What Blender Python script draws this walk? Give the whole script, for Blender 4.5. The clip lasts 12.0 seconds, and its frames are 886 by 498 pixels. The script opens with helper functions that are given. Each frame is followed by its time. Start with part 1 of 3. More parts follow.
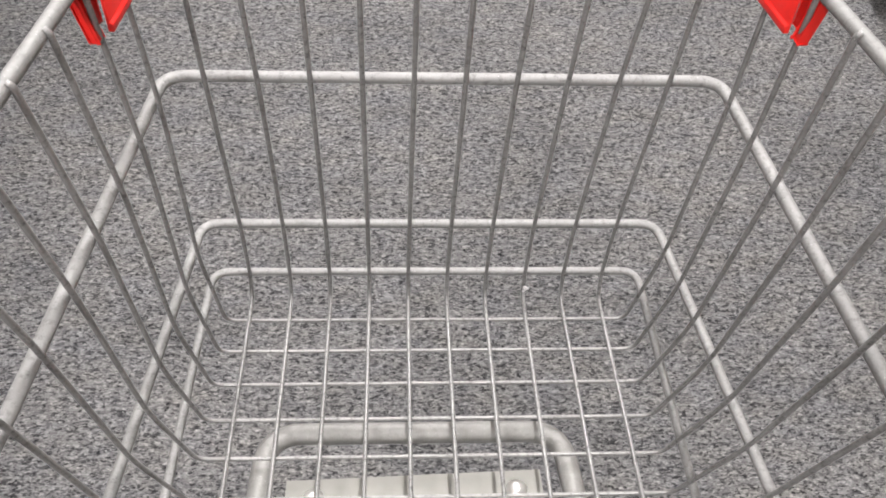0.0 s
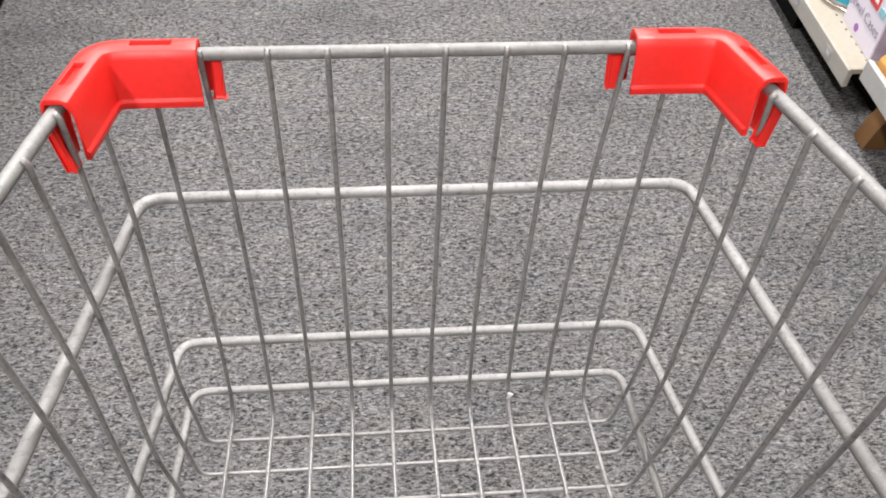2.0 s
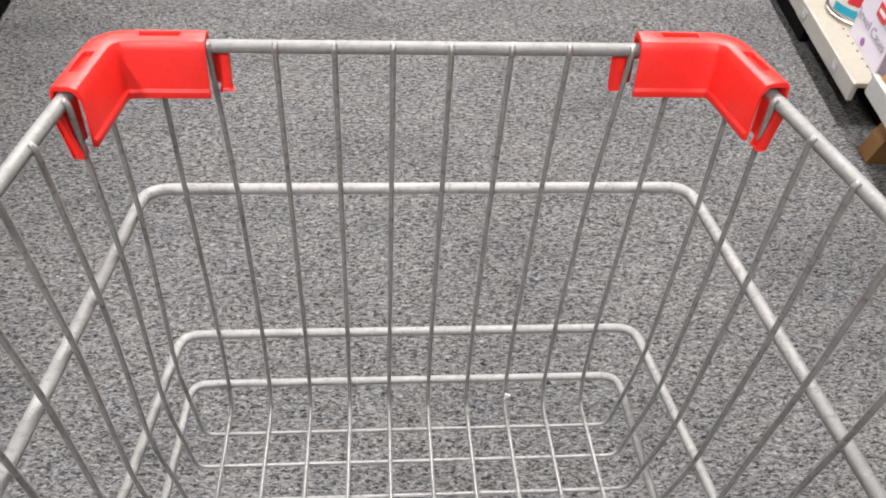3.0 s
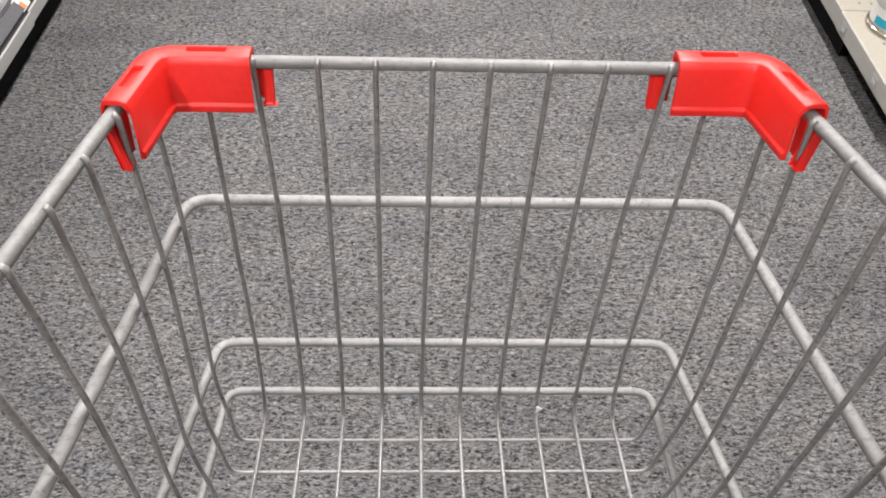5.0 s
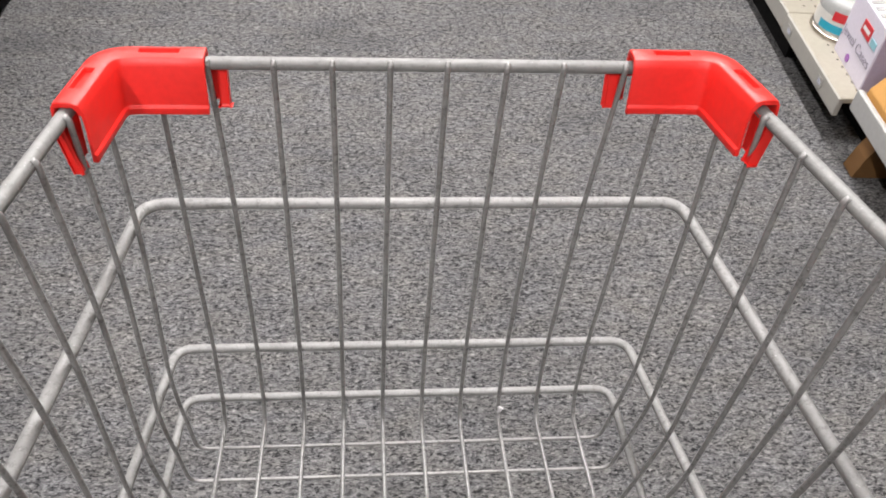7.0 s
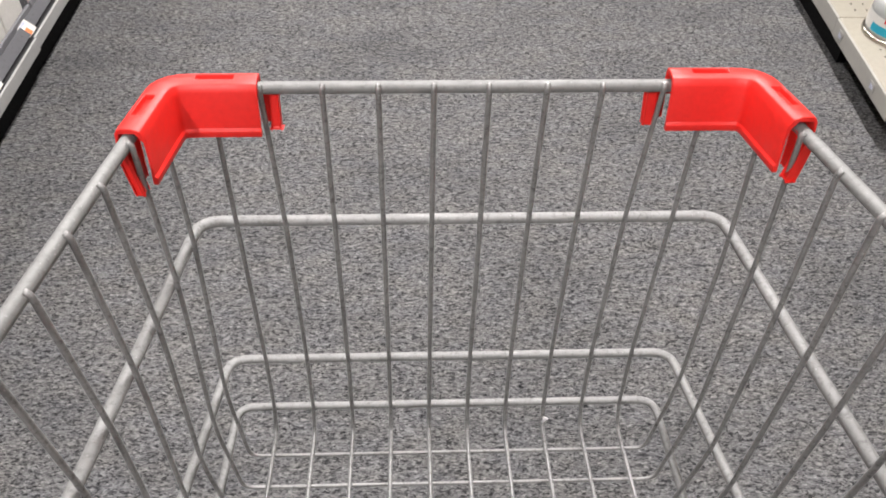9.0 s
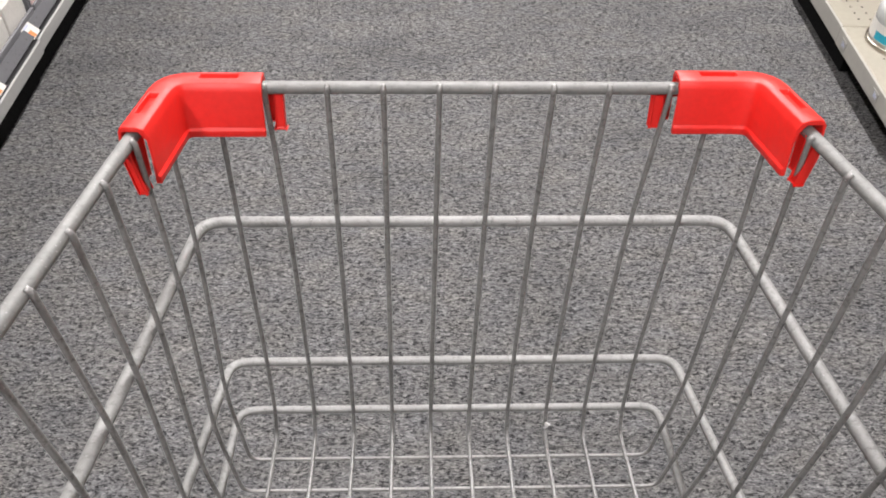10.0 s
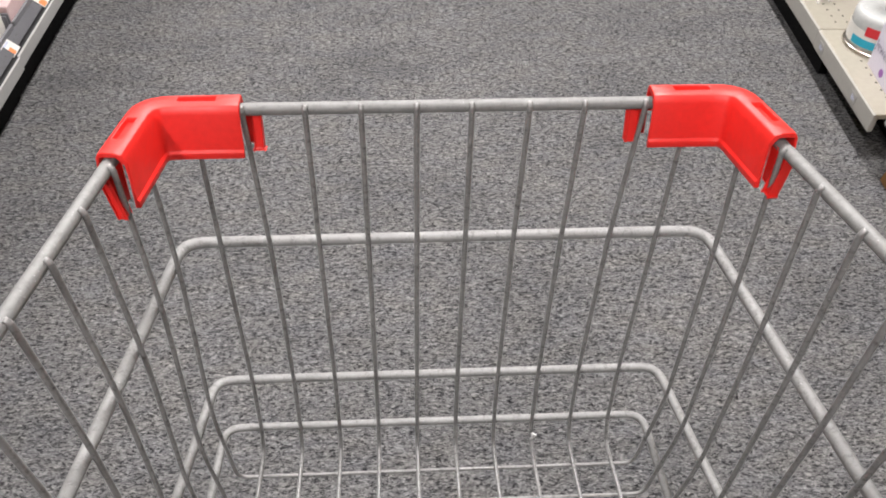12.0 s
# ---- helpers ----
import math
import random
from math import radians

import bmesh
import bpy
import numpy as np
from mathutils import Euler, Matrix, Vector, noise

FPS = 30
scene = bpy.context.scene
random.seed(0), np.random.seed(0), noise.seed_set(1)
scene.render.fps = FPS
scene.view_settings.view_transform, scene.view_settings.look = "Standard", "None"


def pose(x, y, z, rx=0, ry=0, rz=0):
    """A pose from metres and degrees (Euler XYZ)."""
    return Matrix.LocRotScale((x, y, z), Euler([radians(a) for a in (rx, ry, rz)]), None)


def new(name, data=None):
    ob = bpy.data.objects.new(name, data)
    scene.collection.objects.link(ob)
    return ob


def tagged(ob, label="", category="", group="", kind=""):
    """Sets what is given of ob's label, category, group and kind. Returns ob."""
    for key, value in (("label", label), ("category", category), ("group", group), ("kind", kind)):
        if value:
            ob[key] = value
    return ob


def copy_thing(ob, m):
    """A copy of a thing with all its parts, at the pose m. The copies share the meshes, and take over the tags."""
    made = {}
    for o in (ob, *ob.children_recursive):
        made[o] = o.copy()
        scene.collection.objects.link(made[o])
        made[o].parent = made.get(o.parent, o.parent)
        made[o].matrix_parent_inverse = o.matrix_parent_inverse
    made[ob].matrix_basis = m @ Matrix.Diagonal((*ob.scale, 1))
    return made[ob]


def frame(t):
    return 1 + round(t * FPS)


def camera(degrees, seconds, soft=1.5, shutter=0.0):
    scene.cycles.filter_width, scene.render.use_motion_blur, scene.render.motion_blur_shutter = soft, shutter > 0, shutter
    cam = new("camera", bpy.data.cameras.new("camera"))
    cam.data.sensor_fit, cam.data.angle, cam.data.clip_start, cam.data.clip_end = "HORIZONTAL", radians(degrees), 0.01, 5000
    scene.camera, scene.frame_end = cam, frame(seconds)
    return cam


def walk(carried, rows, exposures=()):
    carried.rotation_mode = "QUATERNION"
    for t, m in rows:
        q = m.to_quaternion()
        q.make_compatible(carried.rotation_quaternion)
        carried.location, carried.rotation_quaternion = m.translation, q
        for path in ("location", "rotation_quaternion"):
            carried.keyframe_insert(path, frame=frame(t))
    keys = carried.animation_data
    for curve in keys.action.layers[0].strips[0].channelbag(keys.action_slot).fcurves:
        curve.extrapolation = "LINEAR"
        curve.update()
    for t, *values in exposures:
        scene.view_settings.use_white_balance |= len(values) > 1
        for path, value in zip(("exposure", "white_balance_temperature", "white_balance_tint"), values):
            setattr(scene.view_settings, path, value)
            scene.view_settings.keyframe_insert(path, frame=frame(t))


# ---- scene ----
cam = camera(55.2, 12.0, soft=1.9)
# seconds, x, y, z, then turns about x, y, z in degrees
ROWS = [
    (0.0, -0.0291, -0.3837, 1.0474, 35.380, -2.625, -1.926),
    (0.5, -0.0296, -0.3883, 1.0556, 40.755, -2.407, -3.247),
    (1.0, -0.0276, -0.3864, 1.0561, 41.797, -2.305, -4.339),
    (1.5, -0.0255, -0.3839, 1.0559, 42.509, -2.006, -5.127),
    (2.0, -0.0264, -0.3841, 1.0504, 42.704, -1.963, -4.577),
    (2.5, -0.0253, -0.3895, 1.0481, 42.886, -2.661, -3.995),
    (4.5, -0.0286, -0.3919, 1.0584, 43.427, -2.230, -1.984),
    (5.0, -0.0294, -0.3924, 1.0560, 43.546, -2.007, -1.264),
    (5.5, -0.0326, -0.3955, 1.0539, 43.564, -3.238, -0.543),
    (6.0, -0.0312, -0.3937, 1.0536, 43.870, -3.841, -1.717),
    (6.5, -0.0318, -0.3923, 1.0523, 43.981, -4.009, -3.306),
    (8.5, -0.0270, -0.4012, 1.0659, 43.828, -0.769, -3.568),
    (9.0, -0.0293, -0.4012, 1.0683, 44.397, -0.922, -1.899),
    (9.5, -0.0294, -0.4004, 1.0658, 44.648, -1.078, -1.607),
    (10.0, -0.0314, -0.4006, 1.0633, 44.881, -1.209, -1.547),
    (10.5, -0.0309, -0.4030, 1.0673, 45.000, -1.431, -1.554),
    (11.0, -0.0302, -0.4011, 1.0657, 45.119, -1.466, -1.353),
    (11.5, -0.0279, -0.3990, 1.0691, 45.314, -1.267, -1.890),
    (12.0, -0.0269, -0.3984, 1.0704, 45.303, -0.938, -2.973),
]
walk(cam, [(t, pose(x, y, z, a, b, c)) for t, x, y, z, a, b, c in ROWS],
     exposures=[(0.0, -0.15), (0.5, -0.13), (1.0, -0.05), (2.5, -0.05), (4.5, -0.22), (6.5, -0.27), (8.5, -0.3), (12.0, -0.38)])

# ---- world and ceiling lights ----
world = bpy.data.worlds.new("world")
scene.world = world
world.use_nodes = True
world.node_tree.nodes["Background"].inputs[0].default_value = (1.0, 0.97, 0.93, 1)
world.node_tree.nodes["Background"].inputs[1].default_value = 0.05

CEIL = 2.9
AISLE = radians(-1.7)          # the aisle runs a little askew to the cart
ACOS, ASIN = math.cos(AISLE), math.sin(AISLE)
LAMP_POWER = 43.0


def aisle(n, u, z=0.0):
    """From aisle axes (across, along) to the world."""
    return Vector((n * ACOS - u * ASIN, n * ASIN + u * ACOS, z))


AISLE_M = Matrix.Rotation(AISLE, 4, "Z")
# lamps are out of view; rows added where their light and shade fit
LAMPS = [(n, u) for n in (-1.03, 0.22, 1.6) for u in (-2.2, 0.8, 3.2, 5.6)]
# relative output of each row, behind the cart and ahead of it; uneven only to shape light and shade
ROW_POWER = {-1.03: (2.3, 0.62), 0.22: (0.95, 2.35), 1.6: (0.1, 0.1)}
for n, u in LAMPS:
    data = bpy.data.lights.new("ceiling_lamp", "AREA")
    data.shape, data.size, data.size_y = "RECTANGLE", 0.13, 1.15
    data.energy, data.color = LAMP_POWER * ROW_POWER[n][0 if u < 0 else 1], (1.0, 0.956, 0.946)
    ob = new("ceiling_lamp", data)
    ob.matrix_world = AISLE_M @ pose(n, u, CEIL - 0.055)


# ---- materials ----
def material(name, rough=0.5, metal=0.0):
    m = bpy.data.materials.new(name)
    m.use_nodes = True
    b = m.node_tree.nodes["Principled BSDF"]
    b.inputs["Roughness"].default_value = rough
    b.inputs["Metallic"].default_value = metal
    return m, m.node_tree, b


def node(tree, kind, **values):
    n = tree.nodes.new(kind)
    for k, val in values.items():
        n.inputs[k].default_value = val
    return n


def ramp(tree, source, stops):
    r = tree.nodes.new("ShaderNodeValToRGB")
    tree.links.new(source, r.inputs[0])
    e = r.color_ramp.elements
    while len(e) < len(stops):
        e.new(0.5)
    for el, (p, c) in zip(e, stops):
        el.position, el.color = p, (*c, 1)
    return r


def mix(tree, fac, a, b, mode="MIX"):
    m = tree.nodes.new("ShaderNodeMix")
    m.data_type, m.blend_type = "RGBA", mode
    for sock, val in ((m.inputs[0], fac), (m.inputs[6], a), (m.inputs[7], b)):
        if hasattr(val, "links"):
            tree.links.new(val, sock)
        elif isinstance(val, (int, float)):
            sock.default_value = val
        else:
            sock.default_value = (*val, 1)
    return m.outputs[2]


def coords(tree, stretch=(1, 1, 1)):
    c = tree.nodes.new("ShaderNodeTexCoord")
    m = node(tree, "ShaderNodeMapping", Scale=stretch)
    tree.links.new(c.outputs["Object"], m.inputs[0])
    return m.outputs[0]


def noise_tex(tree, vec, scale, detail=3.0, rough=0.55):
    n = node(tree, "ShaderNodeTexNoise", Scale=scale, Detail=detail, Roughness=rough)
    tree.links.new(vec, n.inputs["Vector"])
    return n


def bump(tree, bsdf, height, strength, dist):
    b = node(tree, "ShaderNodeBump", Strength=strength, Distance=dist)
    tree.links.new(height, b.inputs["Height"])
    tree.links.new(b.outputs[0], bsdf.inputs["Normal"])


def plain(name, colour, rough=0.5, metal=0.0, vary=0.12, scale=40.0, relief=0.15):
    """A painted or moulded surface: fine grain, larger uneven tone, slight relief."""
    m, t, b = material(name, rough, metal)
    v = coords(t)
    big, fine = noise_tex(t, v, scale * 0.12, 2), noise_tex(t, v, scale * 4, 4)
    lo = tuple(max(0, c * (1 - vary)) for c in colour)
    hi = tuple(min(1, c * (1 + vary)) for c in colour)
    r = ramp(t, big.outputs[0], [(0.3, lo), (0.7, hi)])
    r2 = ramp(t, fine.outputs[0], [(0.3, (0.9, 0.9, 0.9)), (0.7, (1, 1, 1))])
    t.links.new(mix(t, 1.0, r.outputs[0], r2.outputs[0], "MULTIPLY"), b.inputs["Base Color"])
    rr = ramp(t, fine.outputs[0], [(0.2, (rough * 0.85,) * 3), (0.8, (min(1, rough * 1.15),) * 3)])
    t.links.new(rr.outputs[0], b.inputs["Roughness"])
    if relief:
        bump(t, b, fine.outputs[0], relief, 0.001)
    return m


def carpet_material():
    m, t, b = material("carpet", 0.95)
    b.inputs["Specular IOR Level"].default_value = 0.1
    v = coords(t, (0.58, 1.20, 1))
    warp = noise_tex(t, v, 90, 2)
    add = t.nodes.new("ShaderNodeVectorMath")
    add.operation = "MULTIPLY_ADD"
    add.inputs[1].default_value = (0.009, 0.009, 0)
    t.links.new(warp.outputs["Color"], add.inputs[0])
    t.links.new(v, add.inputs[2])
    tuft = node(t, "ShaderNodeTexVoronoi", Scale=430.0)
    t.links.new(add.outputs[0], tuft.inputs["Vector"])
    sep = t.nodes.new("ShaderNodeSeparateColor")
    t.links.new(tuft.outputs["Color"], sep.inputs[0])
    tone = ramp(t, sep.outputs[0], [(0.0, (0.026, 0.026, 0.027)), (0.16, (0.066, 0.066, 0.067)), (0.34, (0.128, 0.127, 0.127)),
                                    (0.80, (0.160, 0.158, 0.158)), (1.0, (0.220, 0.217, 0.214))])
    clump = noise_tex(t, v, 150, 4, 0.72)
    c2 = ramp(t, clump.outputs[0], [(0.35, (0.19, 0.19, 0.202)), (0.455, (0.82, 0.82, 0.825)), (0.56, (1.10, 1.10, 1.10)), (0.70, (1.55, 1.545, 1.53))])
    wear = noise_tex(t, v, 5.5, 5, 0.62)
    c3 = ramp(t, wear.outputs[0], [(0.3, (0.78, 0.785, 0.79)), (0.5, (1.0, 1.0, 0.995)), (0.7, (1.12, 1.11, 1.085))])
    hue = noise_tex(t, v, 24, 2)
    c4 = ramp(t, hue.outputs[0], [(0.3, (0.985, 0.995, 1.04)), (0.7, (1.02, 1.008, 0.992))])
    col = mix(t, 1.0, tone.outputs[0], c2.outputs[0], "MULTIPLY")
    col = mix(t, 1.0, col, c3.outputs[0], "MULTIPLY")
    col = mix(t, 1.0, col, c4.outputs[0], "MULTIPLY")
    fib = noise_tex(t, v, 400, 3, 0.75)
    c5 = ramp(t, fib.outputs[0], [(0.36, (0.66, 0.66, 0.665)), (0.5, (1.03, 1.03, 1.03)), (0.64, (1.26, 1.255, 1.245))])
    col = mix(t, 1.0, col, c5.outputs[0], "MULTIPLY")
    t.links.new(col, b.inputs["Base Color"])
    h = mix(t, 0.5, sep.outputs[1], fib.outputs[0])
    bump(t, b, h, 0.5, 0.003)
    return m


def wire_material(name, colour, rough, streak_tone=0.5, metal=0.12):
    """Grey coated steel rod: mottled zinc bloom, pale flecks and dark streaks, in part painted contact shade."""
    m, t, b = material(name, rough, metal)
    v = coords(t)
    n1, n2, n3 = noise_tex(t, v, 70, 4, 0.65), noise_tex(t, v, 650, 2, 0.6), noise_tex(t, v, 240, 4, 0.75)
    r1 = ramp(t, n1.outputs[0], [(0.32, tuple(c * 0.88 for c in colour)), (0.55, colour), (0.75, tuple(min(1, c * 1.15) for c in colour))])
    r2 = ramp(t, n3.outputs[0], [(0.32, (streak_tone, streak_tone, streak_tone)), (0.48, (1, 1, 1))])
    col = mix(t, 1.0, r1.outputs[0], r2.outputs[0], "MULTIPLY")
    fleck = ramp(t, n2.outputs[0], [(0.67, (0, 0, 0)), (0.76, (1, 1, 1))])
    col = mix(t, fleck.outputs[0], col, tuple(min(0.7, c * 1.7) for c in colour))
    t.links.new(col, b.inputs["Base Color"])
    rr = ramp(t, n3.outputs[0], [(0.3, (rough * 1.3,) * 3), (0.7, (rough * 0.85,) * 3)])
    t.links.new(rr.outputs[0], b.inputs["Roughness"])
    bump(t, b, n3.outputs[0], 0.5, 0.0009)
    return m


def pegboard_paint(name, colour):
    return plain(name, colour, 0.42, 0.0, 0.05, 20, 0.06)


CARPET = carpet_material()
STEEL = wire_material("grey_coated_wire", (0.335, 0.333, 0.328), 0.48, 0.55, 0.5)
RIM_STEEL = wire_material("rim_coated_tube", (0.238, 0.238, 0.234), 0.55, 0.85)
STEEL_PALE = wire_material("pale_coated_wire", (0.285, 0.284, 0.281), 0.56, 0.66)
TUBE = wire_material("chassis_tube", (0.285, 0.282, 0.272), 0.42, 0.85)
PLATE = plain("chassis_plate", (0.27, 0.266, 0.245), 0.5, 0.0, 0.06, 30)
CHROME = plain("bright_bolt", (0.80, 0.79, 0.76), 0.32, 0.7, 0.05)
RED = plain("red_plastic", (0.80, 0.022, 0.017), 0.42, 0.0, 0.05, 60, 0.08)
RED.node_tree.nodes["Principled BSDF"].inputs["Specular IOR Level"].default_value = 0.5
RUBBER = plain("grey_rubber", (0.06, 0.06, 0.065), 0.7)
CREAM = pegboard_paint("cream_shelf_paint", (0.37, 0.345, 0.285))
CREAM_LIP = pegboard_paint("cream_lip_paint", (0.375, 0.362, 0.33))
PANEL = plain("tan_back_panel", (0.34, 0.31, 0.26), 0.6, 0.0, 0.06, 20)
KICK = plain("black_kick_plate", (0.003, 0.003, 0.0033), 0.7, 0.0, 0.2)
KICK.node_tree.nodes["Principled BSDF"].inputs["Specular IOR Level"].default_value = 0.2
# the dark of the gap behind the grey lip is put into this deck colour
DARK_DECK = plain("dark_shelf_deck", (0.02, 0.02, 0.022), 0.6, 0.0, 0.2)
HOLE_SHADE = plain("painted_hole_shade", (0.01, 0.009, 0.008), 0.9)
GREY_LIP = plain("grey_metal_lip", (0.50, 0.50, 0.49), 0.45, 0.2, 0.08, 25)
GREY_TRAY = plain("grey_plastic_tray", (0.20, 0.20, 0.215), 0.42, 0.0, 0.1)
DARK_TRAY = plain("dark_grey_channel", (0.10, 0.10, 0.11), 0.30, 0.0, 0.1)
WALL = plain("wall_paint", (0.48, 0.465, 0.44), 0.8, 0.0, 0.05, 8)
CEILING = plain("ceiling_tile", (0.78, 0.77, 0.74), 0.9, 0.0, 0.05, 30, 0.4)
WHITE = plain("white_card", (0.80, 0.79, 0.80), 0.45, 0.0, 0.03)
LILAC = plain("lilac_card", (0.70, 0.66, 0.76), 0.4, 0.0, 0.04)
LILAC_DARK = plain("lilac_card_end", (0.42, 0.37, 0.50), 0.45, 0.0, 0.05)
INK_RED = plain("red_print", (0.62, 0.03, 0.04), 0.4, 0, 0.05)
INK_BLUE = plain("blue_print", (0.06, 0.17, 0.50), 0.4, 0, 0.05)
INK_TEAL = plain("teal_print", (0.02, 0.36, 0.50), 0.4, 0, 0.06)
INK_PALE_TEAL = plain("pale_teal_print", (0.25, 0.50, 0.58), 0.4, 0, 0.06)
INK_PURPLE = plain("purple_print", (0.28, 0.09, 0.38), 0.4, 0, 0.06)
INK_GREY = plain("grey_print", (0.16, 0.14, 0.20), 0.5, 0, 0.05)
INK_YELLOW = plain("yellow_print", (0.75, 0.58, 0.05), 0.5, 0, 0.05)
ORANGE = plain("orange_label", (0.85, 0.24, 0.07), 0.5, 0, 0.05)
LABEL_BLUE = plain("faded_blue_ink", (0.50, 0.53, 0.66), 0.6, 0, 0.1)
FADED_CARD = plain("faded_label_card", (0.385, 0.374, 0.35), 0.5, 0, 0.08, 120)
PINK = plain("pink_package", (0.76, 0.56, 0.56), 0.35, 0, 0.1, 30)
PALE = plain("pale_package", (0.74, 0.72, 0.68), 0.4, 0, 0.06, 30)
CARDBOARD = plain("cardboard", (0.50, 0.26, 0.07), 0.75, 0, 0.1, 60, 0.3)
CARDBOARD_DARK = plain("brown_cardboard", (0.24, 0.12, 0.04), 0.8, 0, 0.12, 60, 0.3)
SILVER = plain("disc_silver", (0.55, 0.5, 0.45), 0.18, 1.0, 0.1)
CLEAR_TOP = plain("clouded_cover", (0.50, 0.51, 0.50), 0.25, 0, 0.04)


def lamp_material():
    m, t, b = material("lamp_diffuser", 0.5)
    b.inputs["Base Color"].default_value = (0.9, 0.9, 0.88, 1)
    b.inputs["Emission Color"].default_value = (1.0, 0.955, 0.905, 1)
    b.inputs["Emission Strength"].default_value = 4.0
    return m


DIFFUSER = lamp_material()


def film_material():
    """Clear plastic film: mostly see-through, glossy where creased."""
    m, t, b = material("clear_film", 0.08)
    b.inputs["Base Color"].default_value = (0.9, 0.9, 0.9, 1)
    b.inputs["Specular IOR Level"].default_value = 0.9
    v = coords(t, (1, 0.25, 1))
    crease = noise_tex(t, v, 160, 3, 0.6)
    r = ramp(t, crease.outputs[0], [(0.5, (0.10, 0.10, 0.10)), (0.66, (0.75, 0.75, 0.75))])
    t.links.new(r.outputs[0], b.inputs["Alpha"])
    bump(t, b, crease.outputs[0], 0.6, 0.003)
    return m


FILM = film_material()


# ---- mesh helpers ----
def part(name, bm, mat, parent=None, label="", smooth=False):
    me = bpy.data.meshes.new(name)
    bmesh.ops.recalc_face_normals(bm, faces=bm.faces[:])
    bm.to_mesh(me)
    bm.free()
    for m in (mat if isinstance(mat, (list, tuple)) else [mat]):
        me.materials.append(m)
    if smooth:
        for p in me.polygons:
            p.use_smooth = True
    ob = new(name, me)
    if parent is not None:
        ob.parent = parent
    if label:
        tagged(ob, label)
    return ob


def box(x0, x1, y0, y1, z0, z1, bevel=0.0, segs=2, m=None):
    bm = bmesh.new()
    bmesh.ops.create_cube(bm, size=1.0)
    for v in bm.verts:
        v.co = Vector(((x0 + x1) / 2 + v.co.x * (x1 - x0), (y0 + y1) / 2 + v.co.y * (y1 - y0), (z0 + z1) / 2 + v.co.z * (z1 - z0)))
    if bevel:
        bmesh.ops.bevel(bm, geom=bm.edges[:], offset=bevel, segments=segs, affect="EDGES", profile=0.5)
    if m is not None:
        bm.transform(m)
    return bm


def lathe(profile, seg=32, centre=(0, 0, 0)):
    """A turned body about z from (radius, height) pairs."""
    bm = bmesh.new()
    c = Vector(centre)
    rings = []
    for r, z in profile:
        rings.append([bm.verts.new(c + Vector((r * math.cos(2 * math.pi * i / seg), r * math.sin(2 * math.pi * i / seg), z))) for i in range(seg)])
    for a, b in zip(rings, rings[1:]):
        for i in range(seg):
            bm.faces.new((a[i], a[(i + 1) % seg], b[(i + 1) % seg], b[i]))
    bm.faces.new(rings[0][::-1])
    bm.faces.new(rings[-1])
    return bm


def fillet(points, radius, steps=6):
    """Round the inner corners of a polyline; radius is one number or one per point."""
    pts = [Vector(p) for p in points]
    out = [pts[0]]
    for i in range(1, len(pts) - 1):
        r = radius[i] if isinstance(radius, (list, tuple)) else radius
        a, b, c = pts[i - 1], pts[i], pts[i + 1]
        d1, d2 = (a - b), (c - b)
        cut = min(r, d1.length * 0.49, d2.length * 0.49)
        if cut < 1e-5:
            out.append(b)
            continue
        p, q = b + d1.normalized() * cut, b + d2.normalized() * cut
        for k in range(steps + 1):
            s = k / steps
            out.append(p * (1 - s) ** 2 + b * 2 * s * (1 - s) + q * s * s)
    out.append(pts[-1])
    return out


def tube(points, r, seg=8, bm=None):
    bm = bm or bmesh.new()
    pts = [Vector(p) for p in points]
    up = None
    rings = []
    for i, p in enumerate(pts):
        d = (pts[min(i + 1, len(pts) - 1)] - pts[max(i - 1, 0)]).normalized()
        if up is None:
            up = d.orthogonal().normalized()
        up = (up - d * up.dot(d)).normalized()
        side = d.cross(up)
        rings.append([bm.verts.new(p + (up * math.cos(2 * math.pi * k / seg) + side * math.sin(2 * math.pi * k / seg)) * r) for k in range(seg)])
    for a, b in zip(rings, rings[1:]):
        for k in range(seg):
            bm.faces.new((a[k], a[(k + 1) % seg], b[(k + 1) % seg], b[k]))
    for ring, flip in ((rings[0], True), (rings[-1], False)):
        bm.faces.new(ring[::-1] if flip else ring)
    return bm


def text_mesh(words, size, depth=0.0, thin=0.0):
    """Built-in font words as a bmesh in the xy plane, centred."""
    cu = bpy.data.curves.new("words", "FONT")
    cu.body, cu.size, cu.align_x, cu.align_y, cu.extrude, cu.offset = words, size, "CENTER", "CENTER", depth, -thin
    tmp = new("words", cu)
    dg = bpy.context.evaluated_depsgraph_get()
    me = bpy.data.meshes.new_from_object(tmp.evaluated_get(dg))
    bm = bmesh.new()
    bm.from_mesh(me)
    bpy.data.objects.remove(tmp)
    bpy.data.curves.remove(cu)
    bpy.data.meshes.remove(me)
    return bm


# ---- room ----
def room():
    e = 0.12
    floor = part("floor", box(-7, 7, -6, 10, -0.1, 0.0), CARPET)
    tagged(floor, "grey speckled loop-pile carpet floor of the shop", "floor", kind="structure")
    ceiling = part("ceiling", box(-7, 7, -6, 10, CEIL, CEIL + 0.1), CEILING)
    tagged(ceiling, "plain white tiled shop ceiling", "ceiling", kind="structure")
    for name, d in (("wall_north", (-7, 7, 10, 10 + e)), ("wall_south", (-7, 7, -6 - e, -6)),
                    ("wall_east", (7, 7 + e, -6, 10)), ("wall_west", (-7 - e, -7, -6, 10))):
        w = part(name, box(*d, -0.1, CEIL + 0.1), WALL)
        tagged(w, "plain off-white painted shop wall", "wall", kind="structure")


